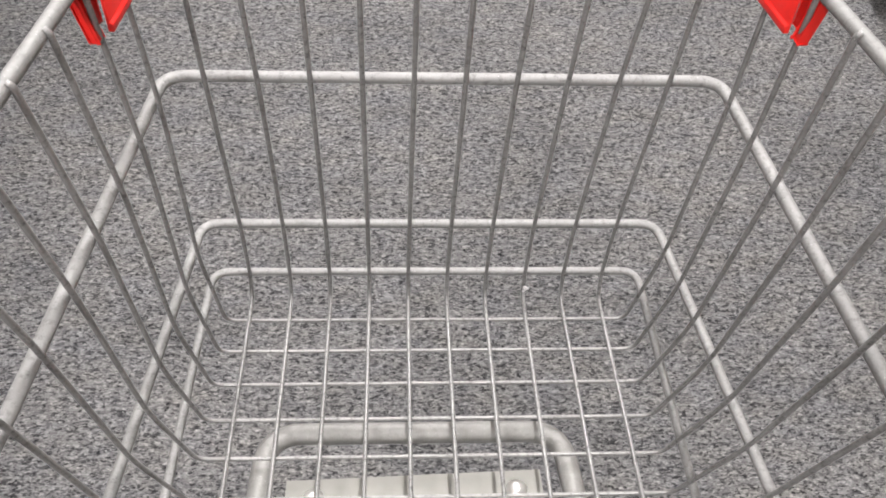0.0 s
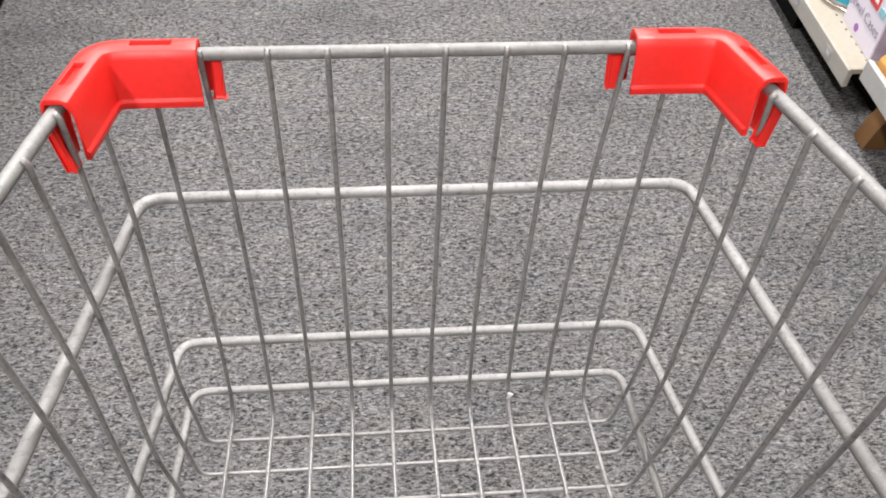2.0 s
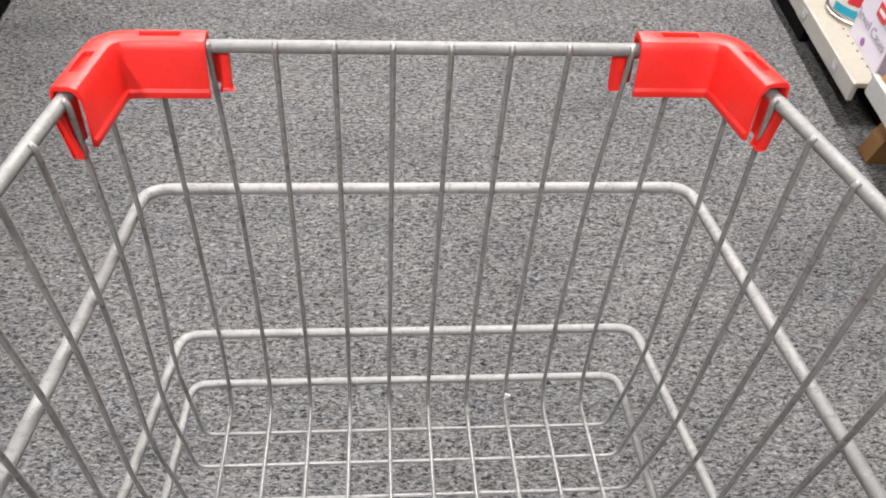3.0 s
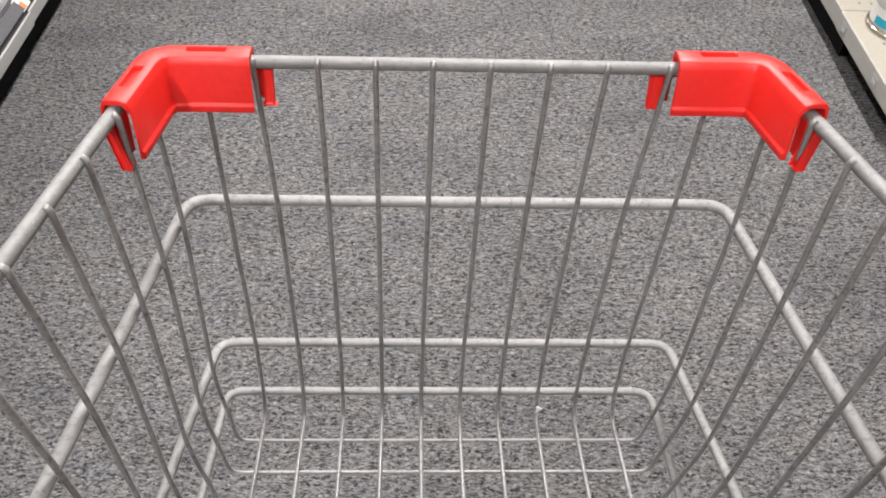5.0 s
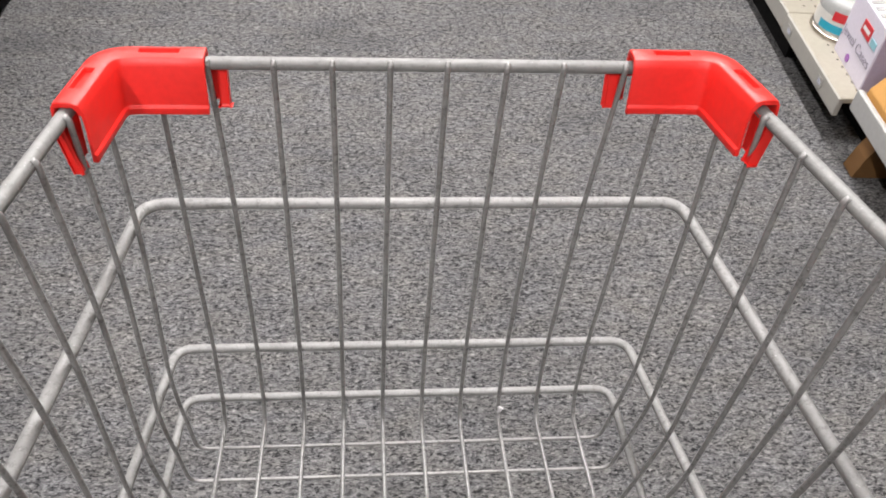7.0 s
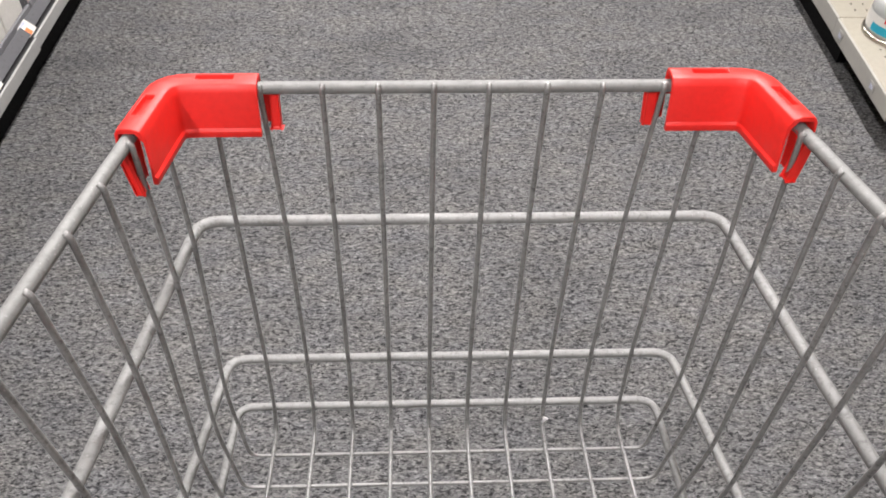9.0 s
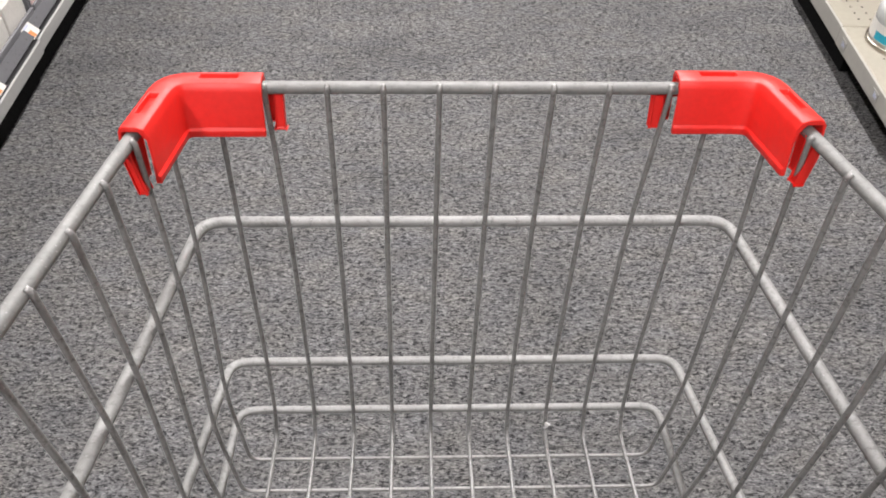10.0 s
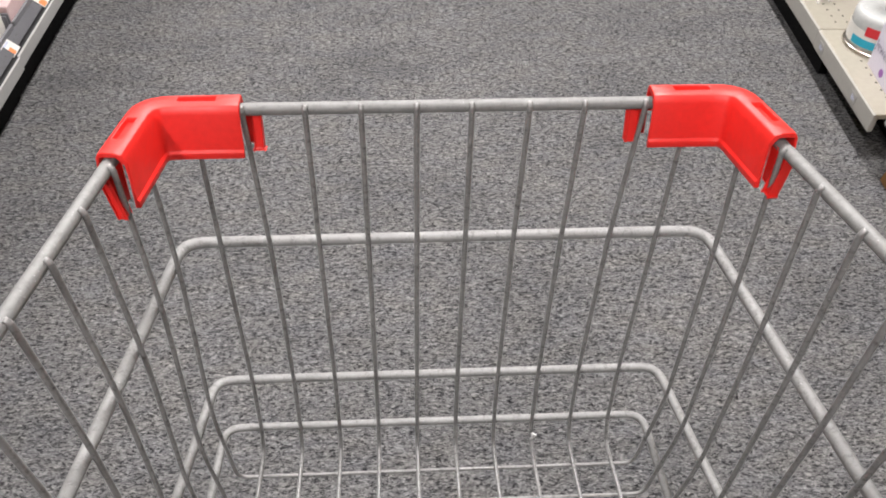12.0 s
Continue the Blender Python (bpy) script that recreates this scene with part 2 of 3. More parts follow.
def ceiling_light():
    top = new("ceiling_light")
    part("frame", box(-0.19, 0.19, -0.62, 0.62, -0.028, 0.0, 0.004), WHITE, top)
    part("diffuser", box(-0.165, 0.165, -0.595, 0.595, -0.042, -0.029, 0.004), DIFFUSER, top, "glowing white diffuser")
    tagged(top, "long white fluorescent ceiling light fitting, switched on", "ceiling light", "ceiling lights")
    return top


room()
first = ceiling_light()
first.matrix_world = AISLE_M @ pose(*LAMPS[0], CEIL)
for n, u in LAMPS[1:]:
    copy_thing(first, AISLE_M @ pose(n, u, CEIL))


# ---- shopping cart ----
SCALE, BASE, LEAN = 0.84, 0.40, radians(8.0)
LC, LS = math.cos(LEAN), math.sin(LEAN)


def G(x, y, z):
    """From the basket's own axes (bottom front edge at the origin) to the world."""
    return Vector((x, y * LC + z * LS, -y * LS + z * LC)) * SCALE + Vector((0, 0, BASE))


TAPER = -0.1363
BACK = -0.46


def wire_x(i, z):
    return 0.04 * (1 + TAPER * (z - 0.22)) * (i - 4.5)


# front y, height, half width, widening, rise to the back, right-hand shift of the three, rod radius
RINGS = dict(
    rim=(-0.0439, 0.4489, 0.2087, 0.0807, -0.0204, 0.0019, -0.0061, -0.017, 0.0038),
    upper=(-0.0176, 0.3164, 0.2137, 0.0764, 0.0, 0.0056, -0.0051, 0.0034, 0.0039),
    middle=(0.0271, 0.1143, 0.2210, 0.0744, -0.0373, 0.0021, 0.0024, -0.0011, 0.0037),
    lower=(0.0376, 0.0325, 0.2230, 0.0217, 0.0337, -0.0001, -0.0032, 0.0011, 0.0034),
)


def ring_side(key, e, d):
    """A point of a ring's side, d behind its front; e is -1 or 1 for the side."""
    y, z, h, k, s, dh, dk, ds, r = RINGS[key]
    return (e * (h + k * d + e * (dh + dk * d)), y - d, z - (s + e * ds) * d)


def cart():
    top = new("shopping_cart")
    # rings, each one rod bent round the front
    for key, name in (("rim", "rim"), ("upper", "ring_rod"), ("middle", "ring_rod"), ("lower", "ring_rod")):
        y, z, *_, r = RINGS[key]
        depth = y - BACK
        path = [ring_side(key, -1, depth), ring_side(key, -1, 0), ring_side(key, 1, 0), ring_side(key, 1, depth)]
        bend = 0.040 if key == "rim" else 0.019
        part(name, tube([G(*p) for p in fillet(path, bend, 7)], r, 12), STEEL_PALE if key != "rim" else RIM_STEEL, top, smooth=True)
    # rods from the rim down the front and back along the bottom
    for i in range(10):
        path = []
        for key in ("rim", "upper", "middle", "lower"):
            y, z = RINGS[key][:2]
            o = 0.0058 if key == "rim" else 0.0055
            splay = {1: -0.0044, 6: 0.002, 7: 0.0022, 8: 0.0066}.get(i, 0.0) if key == "rim" else 0.0
            if key == "rim":
                path.append((wire_x(i, z) + splay, y - 0.0032, z + 0.0040))
            path.append((wire_x(i, z) + splay, y - o, z + (0.0016 if key == "rim" else 0.0)))
        path.append((wire_x(i, 0), 0.0265, 0.0018))
        path.append((wire_x(i, 0), BACK + 0.01, 0.0018 - 0.0317 * BACK))
        pts = fillet(path, [0, 0.003, 0.03, 0.03, 0.01, 0.012, 0], 4)
        part("basket_wire", tube([G(*p) for p in pts], 0.00170, 8), STEEL, top, smooth=True)
    # rods across the bottom and up both sides
    for j in range(10):
        yb, yt = -0.041 * j, -0.077 - 0.0472 * j
        zb = -0.0317 * yb - 0.0022
        left, right = [], []
        for e, lst in ((-1, left), (1, right)):
            dtop = RINGS["rim"][0] - yt
            xt, _, zt = ring_side("rim", e, dtop)
            cx = e * (0.2100 - 0.0219 * yb)
            steps = []
            for key in ("middle", "upper"):
                zz = RINGS[key][1]
                f = (zz - zb) / (zt - zb)
                yy = yb + (yt - yb) * f
                x, _, zr = ring_side(key, e, RINGS[key][0] - yy)
                steps.append((x - e * 0.0065, yy, zr))
            lst.extend([(cx, yb, zb)] + steps + [(xt - e * 0.0056, yt, zt + 0.0016), (xt - e * 0.0030, yt, zt + 0.0040)])
        path = left[::-1] + right
        pts = fillet(path, [0, 0.003, 0.03, 0.03, 0.013, 0.013, 0.03, 0.03, 0.003, 0], 5)
        part("basket_wire", tube([G(*p) for p in pts], 0.00165, 8), STEEL, top, smooth=True)
    # support tube under the basket, plate and bolts
    zt = -0.024
    path = [(-0.176, BACK, zt + 0.012), (-0.160, -0.190, zt), (-0.1560, -0.1230, zt), (0.1265, -0.1230, zt), (0.1320, -0.190, zt), (0.150, BACK, zt + 0.012)]
    part("support_tube", tube([G(*p) for p in fillet(path, [0, 0.02, 0.045, 0.045, 0.02, 0], 8)], 0.0088, 16), TUBE, top, "pale grey bent steel tube", True)
    bm = bmesh.new()
    corners = [(-0.136, -0.168), (0.104, -0.160), (0.108, -0.33), (-0.140, -0.33)]
    lo = [bm.verts.new(G(x, y, zt - 0.012)) for x, y in corners]
    hi = [bm.verts.new(G(x, y, zt - 0.008)) for x, y in corners]
    bm.faces.new(hi)
    bm.faces.new(lo[::-1])
    for k in range(4):
        bm.faces.new((lo[k], lo[(k + 1) % 4], hi[(k + 1) % 4], hi[k]))
    plate = part("mounting_plate", bm, PLATE, top, "flat off-white steel plate")
    for x, y in ((-0.110, -0.1870), (0.0795, -0.181)):
        bolt = lathe([(0.0085, 0.0), (0.0085, 0.0012), (0.0068, 0.0014), (0.0066, 0.003), (0.005, 0.0046), (0.002, 0.0054)], 20)
        bolt.transform(Matrix.Translation(G(x, y, zt - 0.008)) @ Matrix.Rotation(-LEAN, 4, "X"))
        part("bolt", bolt, CHROME, plate, "bright dome-headed bolt", True)
    # legs and castors
    for e in (-1, 1):
        x = -0.176 if e < 0 else 0.150
        start = G(x, BACK + 0.02, zt)
        foot = Vector((e * 0.17, -0.46, 0.135))
        nose = Vector((e * 0.15, -0.17, 0.125))
        part("leg", tube(fillet([start, foot, nose], 0.05, 6), 0.0105, 12), TUBE, top, smooth=True)
        for p in (foot + Vector((0, 0.05, 0)), nose + Vector((0, -0.01, 0))):
            wheel = lathe([(0.044, -0.011), (0.05, -0.007), (0.05, 0.007), (0.044, 0.011)], 28)
            wheel.transform(Matrix.Translation((p.x, p.y - 0.02, 0.05)) @ Matrix.Rotation(math.pi / 2, 4, "Y"))
            w = part("castor_wheel", wheel, RUBBER, top, "small grey rubber castor wheel", True)
            fork = box(p.x - 0.018, p.x + 0.018, p.y - 0.03, p.y + 0.012, 0.102, p.z - 0.004, 0.003)
            part("fork", fork, TUBE, w)
            for s in (-1, 1):
                part("fork_cheek", box(p.x + s * 0.0145 - 0.0015, p.x + s * 0.0145 + 0.0015, p.y - 0.032, p.y - 0.008, 0.042, 0.104), TUBE, w)
    # push bar across the back of the rim
    a, b = G(*ring_side("rim", -1, RINGS["rim"][0] - BACK)), G(*ring_side("rim", 1, RINGS["rim"][0] - BACK))
    part("push_bar", tube([a, b], 0.0125, 16), RED, top, "red plastic push bar", True)
    # back gate
    yb = BACK
    for i in range(7):
        f = (i - 3) / 3
        p0 = G(f * 0.2, yb, -0.0317 * yb)
        p1 = G(f * 0.225, yb, RINGS["rim"][1] + 0.004)
        part("gate_wire", tube([p0, p1], 0.0022, 6), STEEL, top, smooth=True)
    tagged(top, "small grey wire shopping cart with red corner guards on carpet", "shopping cart")
    return top


def corner_guard(top, e):
    """Red moulded guard over a front corner of the rim; e is -1 or 1 for the side."""
    y, z, h, k, s, dh, dk, ds, r = RINGS["rim"]
    front_x = 0.1405 if e < 0 else 0.1455
    side_d = 0.074
    path = [(e * front_x, y, z), (e * (h + e * dh), y, z), ring_side("rim", e, side_d)]
    pts = fillet(path, [0, 0.020, 0], 5)
    pts = [Vector(p) + Vector((0, 0, 0.0024 if e > 0 else 0.0)) for p in pts]
    # stations along the path, with cuts for the slot on each arm
    a0, a1 = pts[0], pts[1]
    b0, b1 = pts[-2], pts[-1]
    st = [a0, a0.lerp(a1, 0.36), a0.lerp(a1, 0.92)] + pts[2:-2] + [b0, b0.lerp(b1, 0.14), b0.lerp(b1, 0.66), b1]
    slots = (1, len(st) - 3)
    # section: (inward, up), from inner skirt bottom over the top to the outer skirt bottom
    inner_drop = 0.031
    sect = [(0.0112, -inner_drop), (0.0148, -inner_drop), (0.0150, -inner_drop + 0.0050), (0.0132, -inner_drop + 0.0064), (0.0128, 0.002), (0.0100, 0.0080), (0.0050, 0.0096), (-0.0016, 0.0097),
            (-0.0045, 0.0090), (-0.0066, 0.0055), (-0.0070, -0.002), (-0.0070, -0.012), (-0.0056, -0.012), (-0.0054, 0.0), (-0.004, 0.0056),
            (0.006, 0.0060), (0.0106, 0.0), (0.0112, -0.010)]
    slot_col = 6
    bm = bmesh.new()
    rings = []
    for i, p in enumerate(st):
        d = (st[min(i + 1, len(st) - 1)] - st[max(i - 1, 0)])
        if i == 0:
            d = a1 - a0
        if i == len(st) - 1:
            d = b1 - b0
        d = Vector((d.x, d.y, 0)).normalized()
        inward = Vector((-d.y, d.x, 0)) * (-e)
        if inward.dot(Vector((0, -0.2, 0)) - Vector((p.x, p.y, 0))) < 0:
            inward = -inward
        rings.append([bm.verts.new(G(*(p + inward * a + Vector((0, 0, b))))) for a, b in sect])
    m = len(sect)
    pockets = []
    for i in range(len(rings) - 1):
        for c in range(m):
            f = bm.faces.new((rings[i][c], rings[i][(c + 1) % m], rings[i + 1][(c + 1) % m], rings[i + 1][c]))
            f.smooth = True
            if i in slots and c == slot_col:
                pockets.append(f)
    bm.faces.new(rings[0])
    bm.faces.new(rings[-1][::-1])
    bmesh.ops.recalc_face_normals(bm, faces=bm.faces[:])
    for f in pockets:
        nrm = f.normal.copy()
        res = bmesh.ops.extrude_discrete_faces(bm, faces=[f])
        for g in res["faces"]:
            g.smooth = False
            for v in g.verts:
                v.co -= nrm * 0.0046
    guard = part("corner_guard", bm, RED, top, "glossy red moulded plastic corner guard")
    mod = guard.modifiers.new("edges", "BEVEL")
    mod.width, mod.segments, mod.limit_method, mod.angle_limit = 0.0011, 2, "ANGLE", radians(38)
    # snap tongues that reach past the first rod on each arm, under the rim
    front_tabs = ((-0.002, 0.0060, -0.0095, -0.0070, -0.0300, -0.005, "snap_web"), (0.0050, 0.0118, -0.0072, -0.0034, -0.0325, -0.0055, "snap_tongue"))
    side_tabs = ((-0.010, -0.001, 0.002, 0.004, -0.030, -0.002, "snap_web"), (-0.0015, 0.0065, -0.0040, 0.0, -0.034, -0.005, "snap_tongue"))
    for at, along, tabs, tilt in ((a0, (a0 - a1).normalized(), front_tabs, 0.003), (b1, (b1 - b0).normalized(), side_tabs, 0.006)):
        along = Vector((along.x, along.y, 0)).normalized()
        inward = Vector((-along.y, along.x, 0))
        if inward.dot(Vector((0, -0.2, 0)) - Vector((at.x, at.y, 0))) < 0:
            inward = -inward
        for s0, s1, i0, i1, z0, z1, nm in tabs:
            bb = bmesh.new()
            bmesh.ops.create_cube(bb, size=1.0)
            for v in bb.verts:
                q = at + along * (s0 if v.co.x < 0 else s1) + inward * ((i0 if v.co.y < 0 else i1) + (tilt if nm == "snap_tongue" and v.co.z < 0 else 0.0)) + Vector((0, 0, z0 if v.co.z < 0 else z1))
                v.co = G(*q)
            bmesh.ops.bevel(bb, geom=bb.edges[:], offset=0.0013 if nm == "snap_tongue" else 0.0007, segments=2, affect="EDGES", profile=0.5)
            part(nm, bb, RED, guard)
    return guard


the_cart = cart()
for side in (-1, 1):
    corner_guard(the_cart, side)

# a scrap of clear wrap caught on a front rod
def plastic_scrap():
    bm = bmesh.new()
    base = G(wire_x(7, 0.03) - 0.002, 0.022, 0.017)
    pts = [(0, 0, 0), (0.003, 0.000, 0.003), (0.0035, -0.001, 0.008), (0.000, -0.001, 0.010), (0.001, -0.001, 0.004), (0.004, -0.002, 0.009)]
    part_path = [base + Vector(p) for p in pts]
    return part("plastic_scrap", tube(fillet(part_path, 0.003, 3), 0.0009, 6), WHITE, None, smooth=True)


tagged(plastic_scrap(), "tiny scrap of white plastic tie caught on the cart wire", "plastic scrap")


# ---- shelving ----
def shelf_unit(side, u0, u1, front, kick_back, z_lip0, z_deck, deck_mat, lip_mat, name, label, holes):
    """A base shelf: black kick plate, deck with folded lip, back panel. side is -1 or 1."""
    top = new(name)
    g = 0.0012
    depth = 0.42

    def put(a0, a1, b0, b1, z0, z1, bev=0.0):
        lo, hi = sorted((side * a0, side * a1))
        return box(lo, hi, b0, b1, z0, z1, bev)

    part("kick_plate", put(front + kick_back, front + kick_back + 0.02, u0, u1, 0.0, z_lip0 + 0.004), KICK, top, "black kick plate")
    part("lip", put(front, front + 0.012, u0 + g, u1 - g, z_lip0, z_deck - 0.0015, 0.0022), lip_mat, top, "folded metal front lip")
    part("deck", put(front + 0.004, front + depth, u0 + g, u1 - g, z_deck - 0.012, z_deck, 0.002), deck_mat, top)
    # panel's upper part is unseen; its height is set to block side lamps
    part("back_panel", put(front + depth, front + depth + 0.03, u0 + g, u1 - g, 0.0, 1.91, 0.002), PANEL, top)
    # upper shelves stay out of view; added to shade the carpet beside the base
    for z in (0.62, 1.04, 1.46, 1.87):
        part("upper_shelf", put(front + 0.02, front + depth - 0.001, u0 + g, u1 - g, z, z + 0.03, 0.003), lip_mat, top)
    if not holes:
        bm = box(-0.0125, 0.0125, u0 + g, u1 - g, -0.0015, 0.0015, 0.0006)
        bm.transform(Matrix.Translation((side * (front + 0.0195), 0, z_deck + 0.0125)) @ Matrix.Rotation(side * radians(-42), 4, "Y"))
        part("price_channel", bm, DARK_TRAY, top, "sloping dark grey price channel")
    if holes:
        # flat dots on the uncut deck; the slots' inner shade is painted near-black
        bm = bmesh.new()
        n = int((u1 - u0 - 0.04) / 0.0268)
        for r_i, a in enumerate((0.047, 0.073)):
            for k in range(n):
                c = Vector((side * (front + a), u0 + 0.02 + 0.0268 * (k + 0.4), z_deck + 0.0004))
                ring = [bm.verts.new(c + Vector((0.0022 * math.cos(t), 0.0034 * math.sin(t), 0))) for t in [2 * math.pi * q / 8 for q in range(8)]]
                bm.faces.new(ring)
        hp = part("hook_holes", bm, HOLE_SHADE, top, "two rows of small flat dark dots painted as slots")
        tagged(hp, kind="stuff")
    tagged(top, label, "shelf", "shelving along the aisle")
    for o in top.children:
        o.matrix_parent_inverse = Matrix.Identity(4)
    top.matrix_world = AISLE_M
    return top


R_FRONT, R_DECK = 0.867, 0.115
L_FRONT, L_DECK = 0.845, 0.105
# first two right-hand units are out of view, added to darken the nearby carpet
for u0, u1 in ((-1.51, -0.575), (-0.575, 0.34), (0.93, 1.25), (1.25, 2.165), (2.165, 3.08), (3.08, 3.995)):
    shelf_unit(1, u0, u1, R_FRONT + (0.0 if u0 > 1 else -0.002), 0.034 if u0 > 1 else 0.100, 0.073, R_DECK, CREAM, CREAM_LIP, "shelf_unit", "cream metal base shelf with slotted deck and black kick plate", True)
for u0, u1 in ((-0.68, 0.235), (0.235, 1.15), (1.15, 2.065), (2.065, 2.98), (2.98, 3.895)):
    shelf_unit(-1, u0, u1, L_FRONT - (0.0 if u0 > 1 else 0.004), 0.034, 0.074, L_DECK, DARK_DECK, GREY_LIP, "shelf_unit", "grey metal base shelf with black kick plate, stocked with trays", False)


# price labels on the lips
def price_label(n, u, z, w, h, side, two_tone):
    top = new("price_label")
    x = n - side * 0.0012
    part("card", box(x - 0.0005, x + 0.0005, u - w / 2, u + w / 2, z - h / 2, z + h / 2), WHITE if two_tone else FADED_CARD, top)
    xf = x - side * 0.0009
    if two_tone:
        part("orange_band", box(xf - 0.0003, xf + 0.0003, u - w / 2 + 0.002, u + w * 0.05, z - h / 2 + 0.002, z + h * 0.3), ORANGE, top, "orange price band")
    else:
        for k in range(3):
            part("print_bar", box(xf - 0.0003, xf + 0.0003, u - w * 0.3 + k * w * 0.2, u - w * 0.2 + k * w * 0.2, z - h * 0.25, z + h * (0.1 + 0.1 * k)), LABEL_BLUE, top)
    tagged(top, "small white price label with orange band on a shelf edge" if two_tone else "faded white price label with blue print on a shelf lip", "price label",
           "price labels")
    top.matrix_world = AISLE_M
    return top


for u in (1.02, 1.21, 1.95, 2.3):
    price_label(R_FRONT - (0.0 if u > 1.25 else 0.002), u, 0.094, 0.026, 0.020, 1, False)


# ---- goods ----
def disc_spindle(r, height, band, second, label):
    """A cake box of blank discs: silver disc stack on a base, clouded cover with printed band."""
    top = new("disc_spindle")
    part("base", lathe([(r * 1.0, 0), (r * 1.06, 0.002), (r * 1.06, 0.008), (r * 1.0, 0.010)], 40), SILVER, top, "dark silver base rim", True)
    part("disc_stack", lathe([(r * 0.94, 0.010), (r * 0.94, 0.016)], 40), SILVER, top, "silver disc edges")
    part("cover", lathe([(r * 0.985, 0.0105), (r * 0.985, height * 0.86), (r * 0.95, height * 0.95), (r * 0.86, height), (r * 0.22, height), (r * 0.2, height - 0.004)], 40),
         CLEAR_TOP, top, "clouded clear plastic cover", True)
    part("knob", lathe([(r * 0.13, height - 0.004), (r * 0.13, height + 0.002), (r * 0.1, height + 0.003)], 20), INK_GREY, top)

    def wrap(a0, a1, z0, z1, mat, nm, rr):
        bm = bmesh.new()
        n = 14
        lo, hi = [], []
        for k in range(n + 1):
            a = radians(a0 + (a1 - a0) * k / n)
            lo.append(bm.verts.new((rr * math.cos(a), rr * math.sin(a), z0)))
            hi.append(bm.verts.new((rr * math.cos(a), rr * math.sin(a), z1)))
        for k in range(n):
            bm.faces.new((lo[k], lo[k + 1], hi[k + 1], hi[k]))
        part(nm, bm, mat, top, smooth=True)

    q = r * 0.985
    wrap(120, 330, 0.016, height * 0.62, PALE, "paper_band", q + 0.0008)
    wrap(190, 262, 0.018, height * 0.42, band, "print_band", q + 0.0014)
    wrap(276, 320, 0.022, height * 0.40, second, "print_band", q + 0.0014)
    wrap(214, 240, height * 0.52, height * 0.76, INK_RED, "print_patch", q + 0.0014)
    wrap(250, 258, height * 0.55, height * 0.72, INK_YELLOW, "print_patch", q + 0.0014)
    tagged(top, label, "disc spindle", "disc spindles on the shelf")
    return top


def place(ob, n, u, z, turn=0.0):
    ob.matrix_world = AISLE_M @ pose(n, u, z, 0, 0, turn)
    return ob


place(disc_spindle(0.066, 0.085, INK_TEAL, INK_TEAL, "clear spindle of blank discs with teal printed band"), R_FRONT + 0.100, 1.186, R_DECK, 0)
place(disc_spindle(0.066, 0.060, INK_BLUE, INK_BLUE, "clear spindle of blank discs with blue band, under another"), R_FRONT + 0.200, 1.440, R_DECK, -8)
place(disc_spindle(0.068, 0.080, INK_BLUE, INK_RED, "clear spindle of blank discs with blue band, stacked on another"), R_FRONT + 0.204, 1.437, R_DECK + 0.0635, 10)
place(disc_spindle(0.066, 0.075, INK_PURPLE, WHITE, "clear spindle of blank discs with purple printed band"), R_FRONT + 0.205, 1.285, R_DECK, 6)


def case_box():
    top = new("case_box")
    w, d, h = 0.155, 0.125, 0.136
    part("carton", box(0, d, 0, w, 0, h, 0.0016), LILAC, top)
    part("end_panel", box(0.003, d - 0.003, -0.0012, 0.0, 0.003, h - 0.003), LILAC_DARK, top, "darker lilac end panel")
    for k in range(11):
        yy = 0.008 + k * 0.013
        part("case_edge", box(0.006, d - 0.006, yy, yy + 0.009, h, h + 0.0022, 0.0005), CLEAR_TOP if k % 2 else WHITE, top)
    # print on the face towards the aisle
    face = Matrix(((0, 0, -1, -0.0012), (-1, 0, 0, 0), (0, 1, 0, 0), (0, 0, 0, 1)))
    t = text_mesh("Jewel Cases", 0.030, 0.0003, 0.0007)
    t.transform(Matrix.Translation((0, w * 0.5, h * 0.40)) @ face)
    part("printed_words", t, INK_GREY, top, "grey printed words")
    part("red_patch", box(-0.0014, 0.0, w * 0.28, w * 0.56, h * 0.62, h * 0.82), INK_RED, top, "red printed patch")
    part("word_bar", box(-0.0017, -0.00145, w * 0.32, w * 0.52, h * 0.69, h * 0.75), WHITE, top, "white printed bar")
    part("teal_patch", box(-0.0014, 0.0, w * 0.07, w * 0.23, h * 0.62, h * 0.73), INK_PALE_TEAL, top, "pale teal printed patch")
    dot = lathe([(0.0085, 0), (0.0085, 0.0012)], 20)
    dot.transform(Matrix.Translation((-0.0001, w * 0.58, h * 0.14)) @ Matrix.Rotation(-math.pi / 2, 4, "Y"))
    part("printed_dot", dot, INK_PURPLE, top, "round purple printed dot")
    tagged(top, "lilac and white carton of jewel cases with printed face", "box")
    return top


place(case_box(), R_FRONT + 0.045, 0.956, R_DECK, -3)


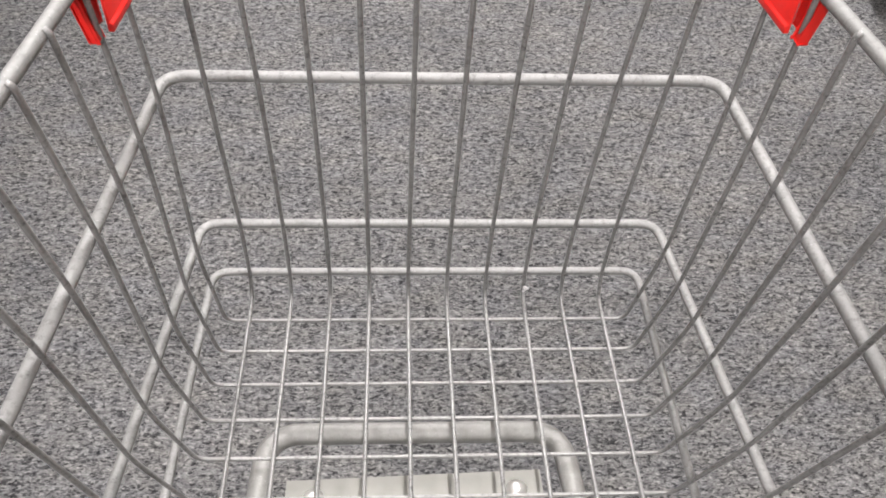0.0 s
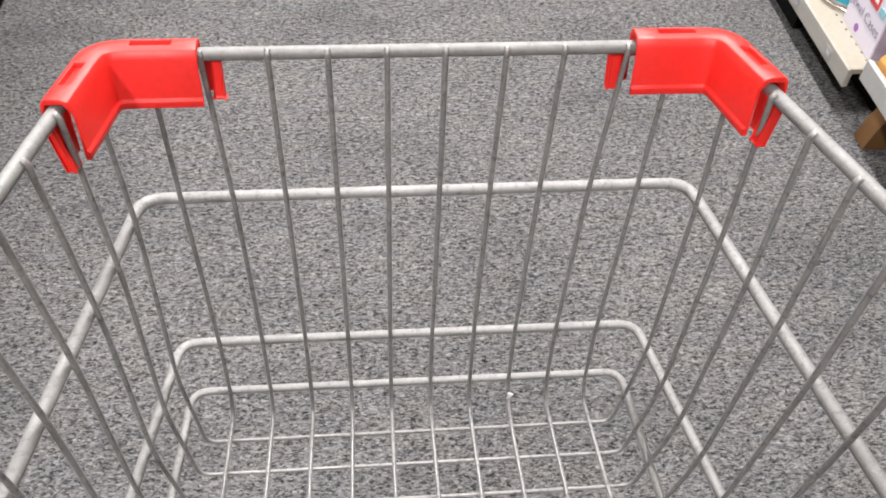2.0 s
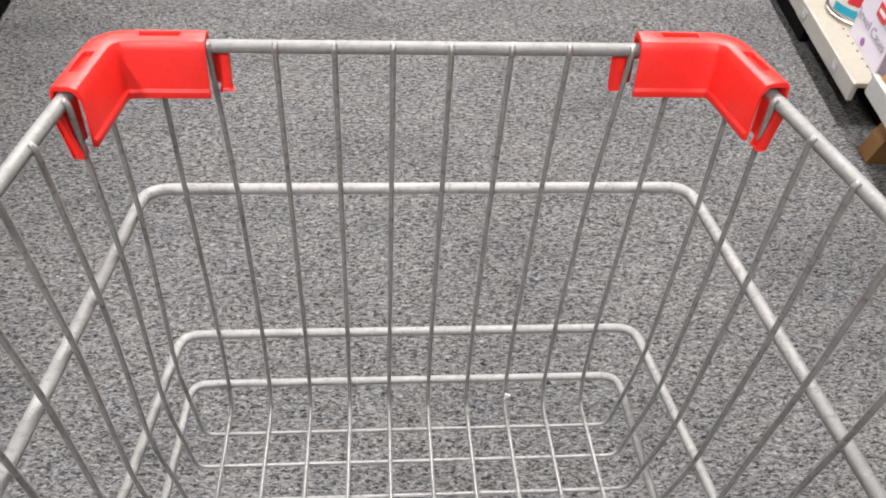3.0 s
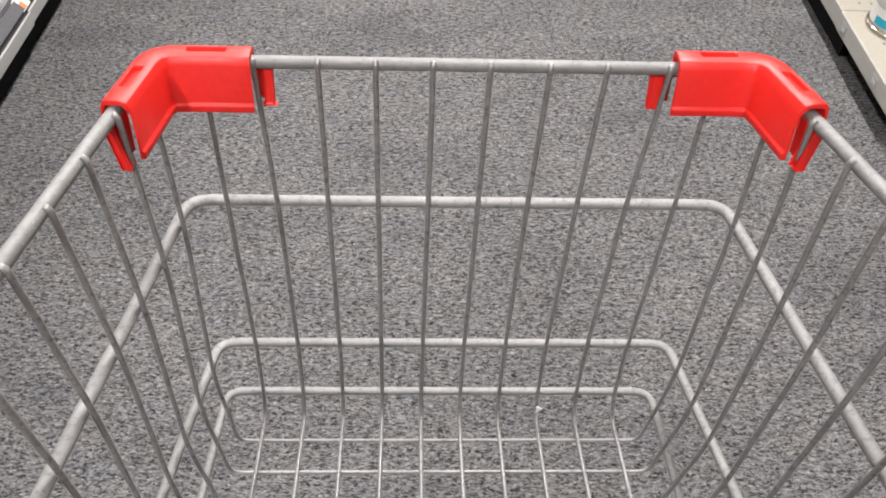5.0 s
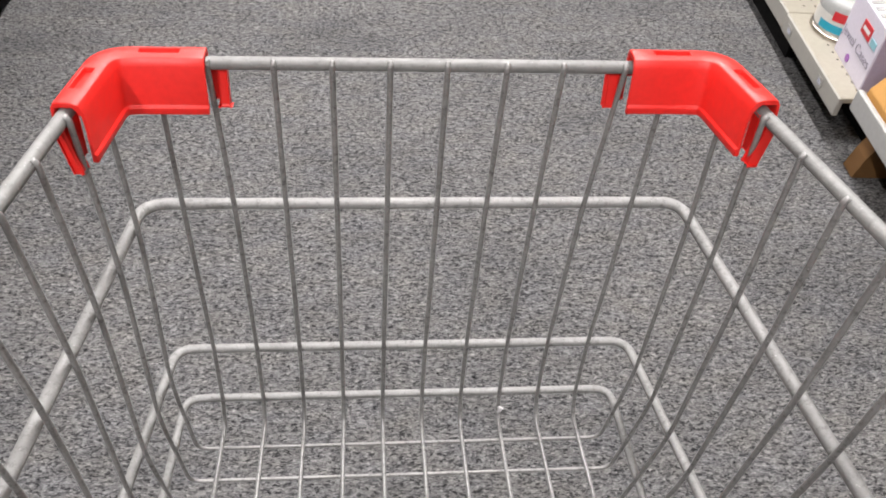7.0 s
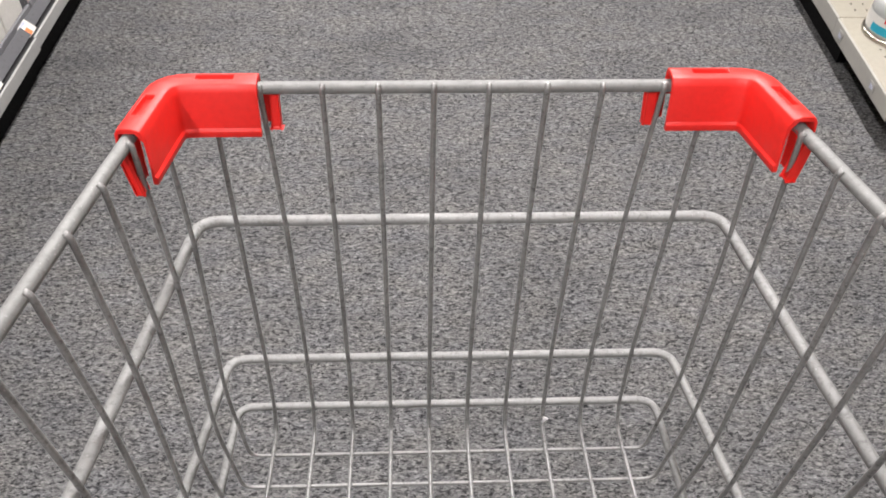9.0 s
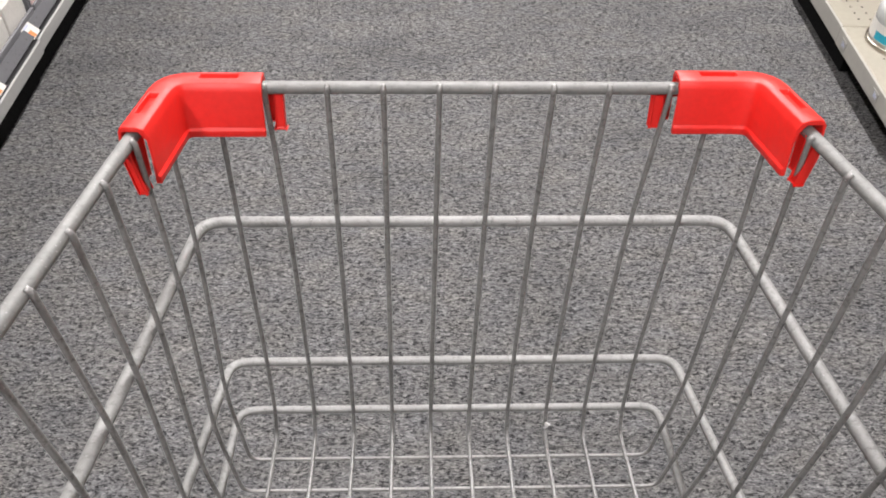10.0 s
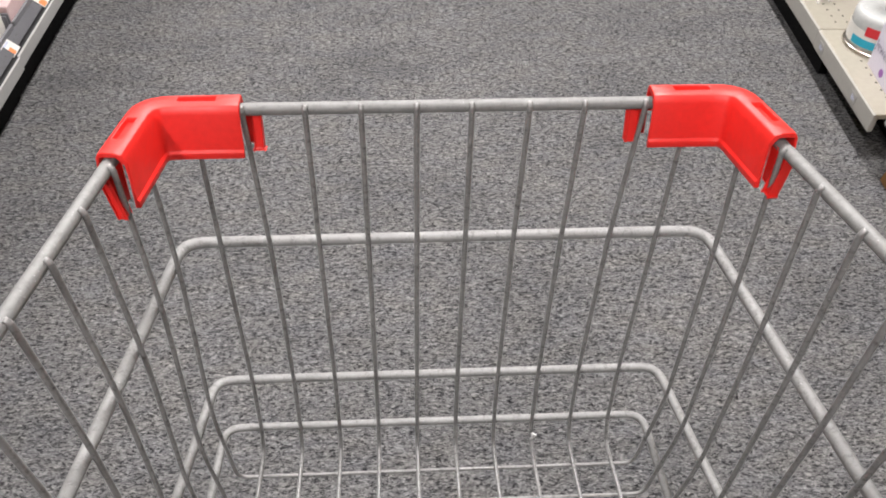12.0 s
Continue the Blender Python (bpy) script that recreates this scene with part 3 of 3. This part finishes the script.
def floor_display(n, u0, u1):
    """Low cardboard floor display: brown legs, grey metal lip, tan tray with a face that slopes back."""
    top = new("cardboard_display")
    for a, b in ((u1 - 0.055, u1 - 0.012), (u0 + 0.012, u0 + 0.055)):
        bm = bmesh.new()
        prof = [(0.035, 0.0), (0.40, 0.0), (0.38, 0.12), (0.075, 0.12), (0.045, 0.045)]
        for y in (a, b):
            bm.faces.new([bm.verts.new((n + x, y, z)) for x, z in prof])
        bm.verts.ensure_lookup_table()
        for k in range(5):
            bm.faces.new([bm.verts[i] for i in (k, (k + 1) % 5, 5 + (k + 1) % 5, 5 + k)])
        part("leg", bm, CARDBOARD_DARK, top, "brown cardboard leg")
    prof = [(0.014, 0.121), (0.42, 0.121), (0.42, 0.262), (0.085, 0.262), (0.020, 0.172)]
    bm = bmesh.new()
    for y in (u0, u1):
        bm.faces.new([bm.verts.new((n + x, y, z)) for x, z in prof])
    bm.verts.ensure_lookup_table()
    for k in range(5):
        bm.faces.new([bm.verts[i] for i in (k, (k + 1) % 5, 5 + (k + 1) % 5, 5 + k)])
    bmesh.ops.bevel(bm, geom=bm.edges[:], offset=0.002, segments=2, affect="EDGES", profile=0.5)
    tray = part("tray", bm, CARDBOARD, top, "tan cardboard tray with a sloping face")
    part("lip", box(n, n + 0.0115, u0 - 0.004, u1 + 0.004, 0.124, 0.168, 0.003), GREY_LIP, tray, "grey metal lip")
    part("rail", box(n + 0.086, n + 0.091, u0 + 0.004, u1 - 0.004, 0.2625, 0.285, 0.001), CLEAR_TOP, tray, "clouded clear plastic rail")
    # unseen tall panel, added to carry on the light-blocking row behind the display
    part("back_panel", box(n + 0.425, n + 0.455, u0 - 0.012, u1 + 0.012, 0.0, 1.91, 0.003), PANEL, top, "tall tan back panel")
    tagged(top, "low tan cardboard floor display with a grey lip", "display stand")
    top.matrix_world = AISLE_M
    return top


def display_pack(n, u, mat, label):
    top = new("package")
    part("carton", box(n, n + 0.22, u, u + 0.135, 0.2625, 0.300, 0.004), mat, top)
    part("stripe", box(n + 0.03, n + 0.19, u + 0.012, u + 0.05, 0.3003, 0.3012), WHITE if mat is PINK else PINK, top)
    tagged(top, label, "package", "packages on the display")
    top.matrix_world = AISLE_M


floor_display(R_FRONT - 0.004, 0.38, 0.885)
for i in range(3):
    display_pack(R_FRONT + 0.100, 0.405 + 0.155 * i, PALE if i == 1 else PINK,
                 "pale package with a pink stripe on the display" if i == 1 else "pink package with a white stripe on the display")


# trays and packages along the grey shelf
def goods_tray(u):
    top = new("goods_tray")
    n = 0.014 - L_FRONT
    w = 0.215
    part("tray_floor", box(n - 0.34, n - 0.040, u, u + w, L_DECK + 0.0005, L_DECK + 0.006, 0.001), GREY_TRAY, top)
    part("front_wall", box(n - 0.047, n - 0.0405, u, u + w, L_DECK + 0.0065, L_DECK + 0.032, 0.002), GREY_TRAY, top)
    for s in (0.0, w - 0.004):
        part("side_wall", box(n - 0.34, n - 0.048, u + s, u + s + 0.004, L_DECK + 0.0065, L_DECK + 0.05, 0.001), GREY_TRAY, top)
    tagged(top, "shallow dark grey plastic goods tray on the shelf", "tray", "goods trays")
    top.matrix_world = AISLE_M
    return top


def package(u, k):
    top = new("package")
    n = 0.014 - L_FRONT
    w, h = 0.092, 0.055 + 0.012 * (k % 3)
    part("carton", box(n - 0.28, n - 0.050, u, u + w, 0, h, 0.003), PINK if k % 3 == 0 else PALE, top)
    part("stripe", box(n - 0.22, n - 0.075, u + 0.006, u + w - 0.006, h + 0.0004, h + 0.0014), PALE if k % 3 == 0 else PINK, top)
    tagged(top, "pink and pale boxed package in a tray" if k % 3 == 0 else "pale boxed package with pink stripe in a tray", "package", "packages in the trays")
    top.matrix_world = AISLE_M @ pose(0, 0, L_DECK + 0.0062)
    return top


k = 0
for i in range(14):
    u = -0.10 + i * 0.222
    goods_tray(u)
    package(u + 0.010, k)
    package(u + 0.108, k + 1)
    k += 2
def channel_tag(u):
    """White and orange price tag lying on the sloping channel."""
    top = new("price_tag")
    m = Matrix.Translation((-L_FRONT - 0.0195 + (0.0 if u > 1.15 else 0.004), u, L_DECK + 0.0125)) @ Matrix.Rotation(radians(42), 4, "Y")
    part("card", box(-0.0130, 0.0170, -0.020, 0.020, 0.0019, 0.0025, m=m), PALE, top)
    part("orange_patch", box(0.0010, 0.0155, -0.018, 0.002, 0.0027, 0.0031, m=m), ORANGE, top, "orange price patch")
    part("print_bar", box(-0.0105, -0.0055, -0.014, 0.012, 0.0027, 0.0030, m=m), LABEL_BLUE, top)
    tagged(top, "small white price tag with orange patch on a grey shelf channel", "price tag", "price tags on the channel")
    top.matrix_world = AISLE_M
    return top


for k in range(12):
    channel_tag(0.545 + 0.205 * k)


def clear_wrap(n, u):
    """Crumpled clear plastic wrapper."""
    bm = bmesh.new()
    rnd = random.Random(4)
    grid = [[bm.verts.new((0.016 * i, 0.013 * j, 0.004 + 0.020 * abs(math.sin(i * 1.7 + j * 0.9)) * rnd.uniform(0.3, 1.0))) for j in range(7)] for i in range(6)]
    for i in range(5):
        for j in range(6):
            bm.faces.new((grid[i][j], grid[i + 1][j], grid[i + 1][j + 1], grid[i][j + 1]))
    ob = part("plastic_wrapper", bm, FILM)
    sol = ob.modifiers.new("thickness", "SOLIDIFY")
    sol.thickness = 0.0006
    ob.matrix_world = AISLE_M @ pose(n, u, R_DECK - 0.002, 0, 0, 12)
    return tagged(ob, "crumpled clear plastic wrapper on the cream shelf", "wrapper")


clear_wrap(R_FRONT + 0.03, 1.355)
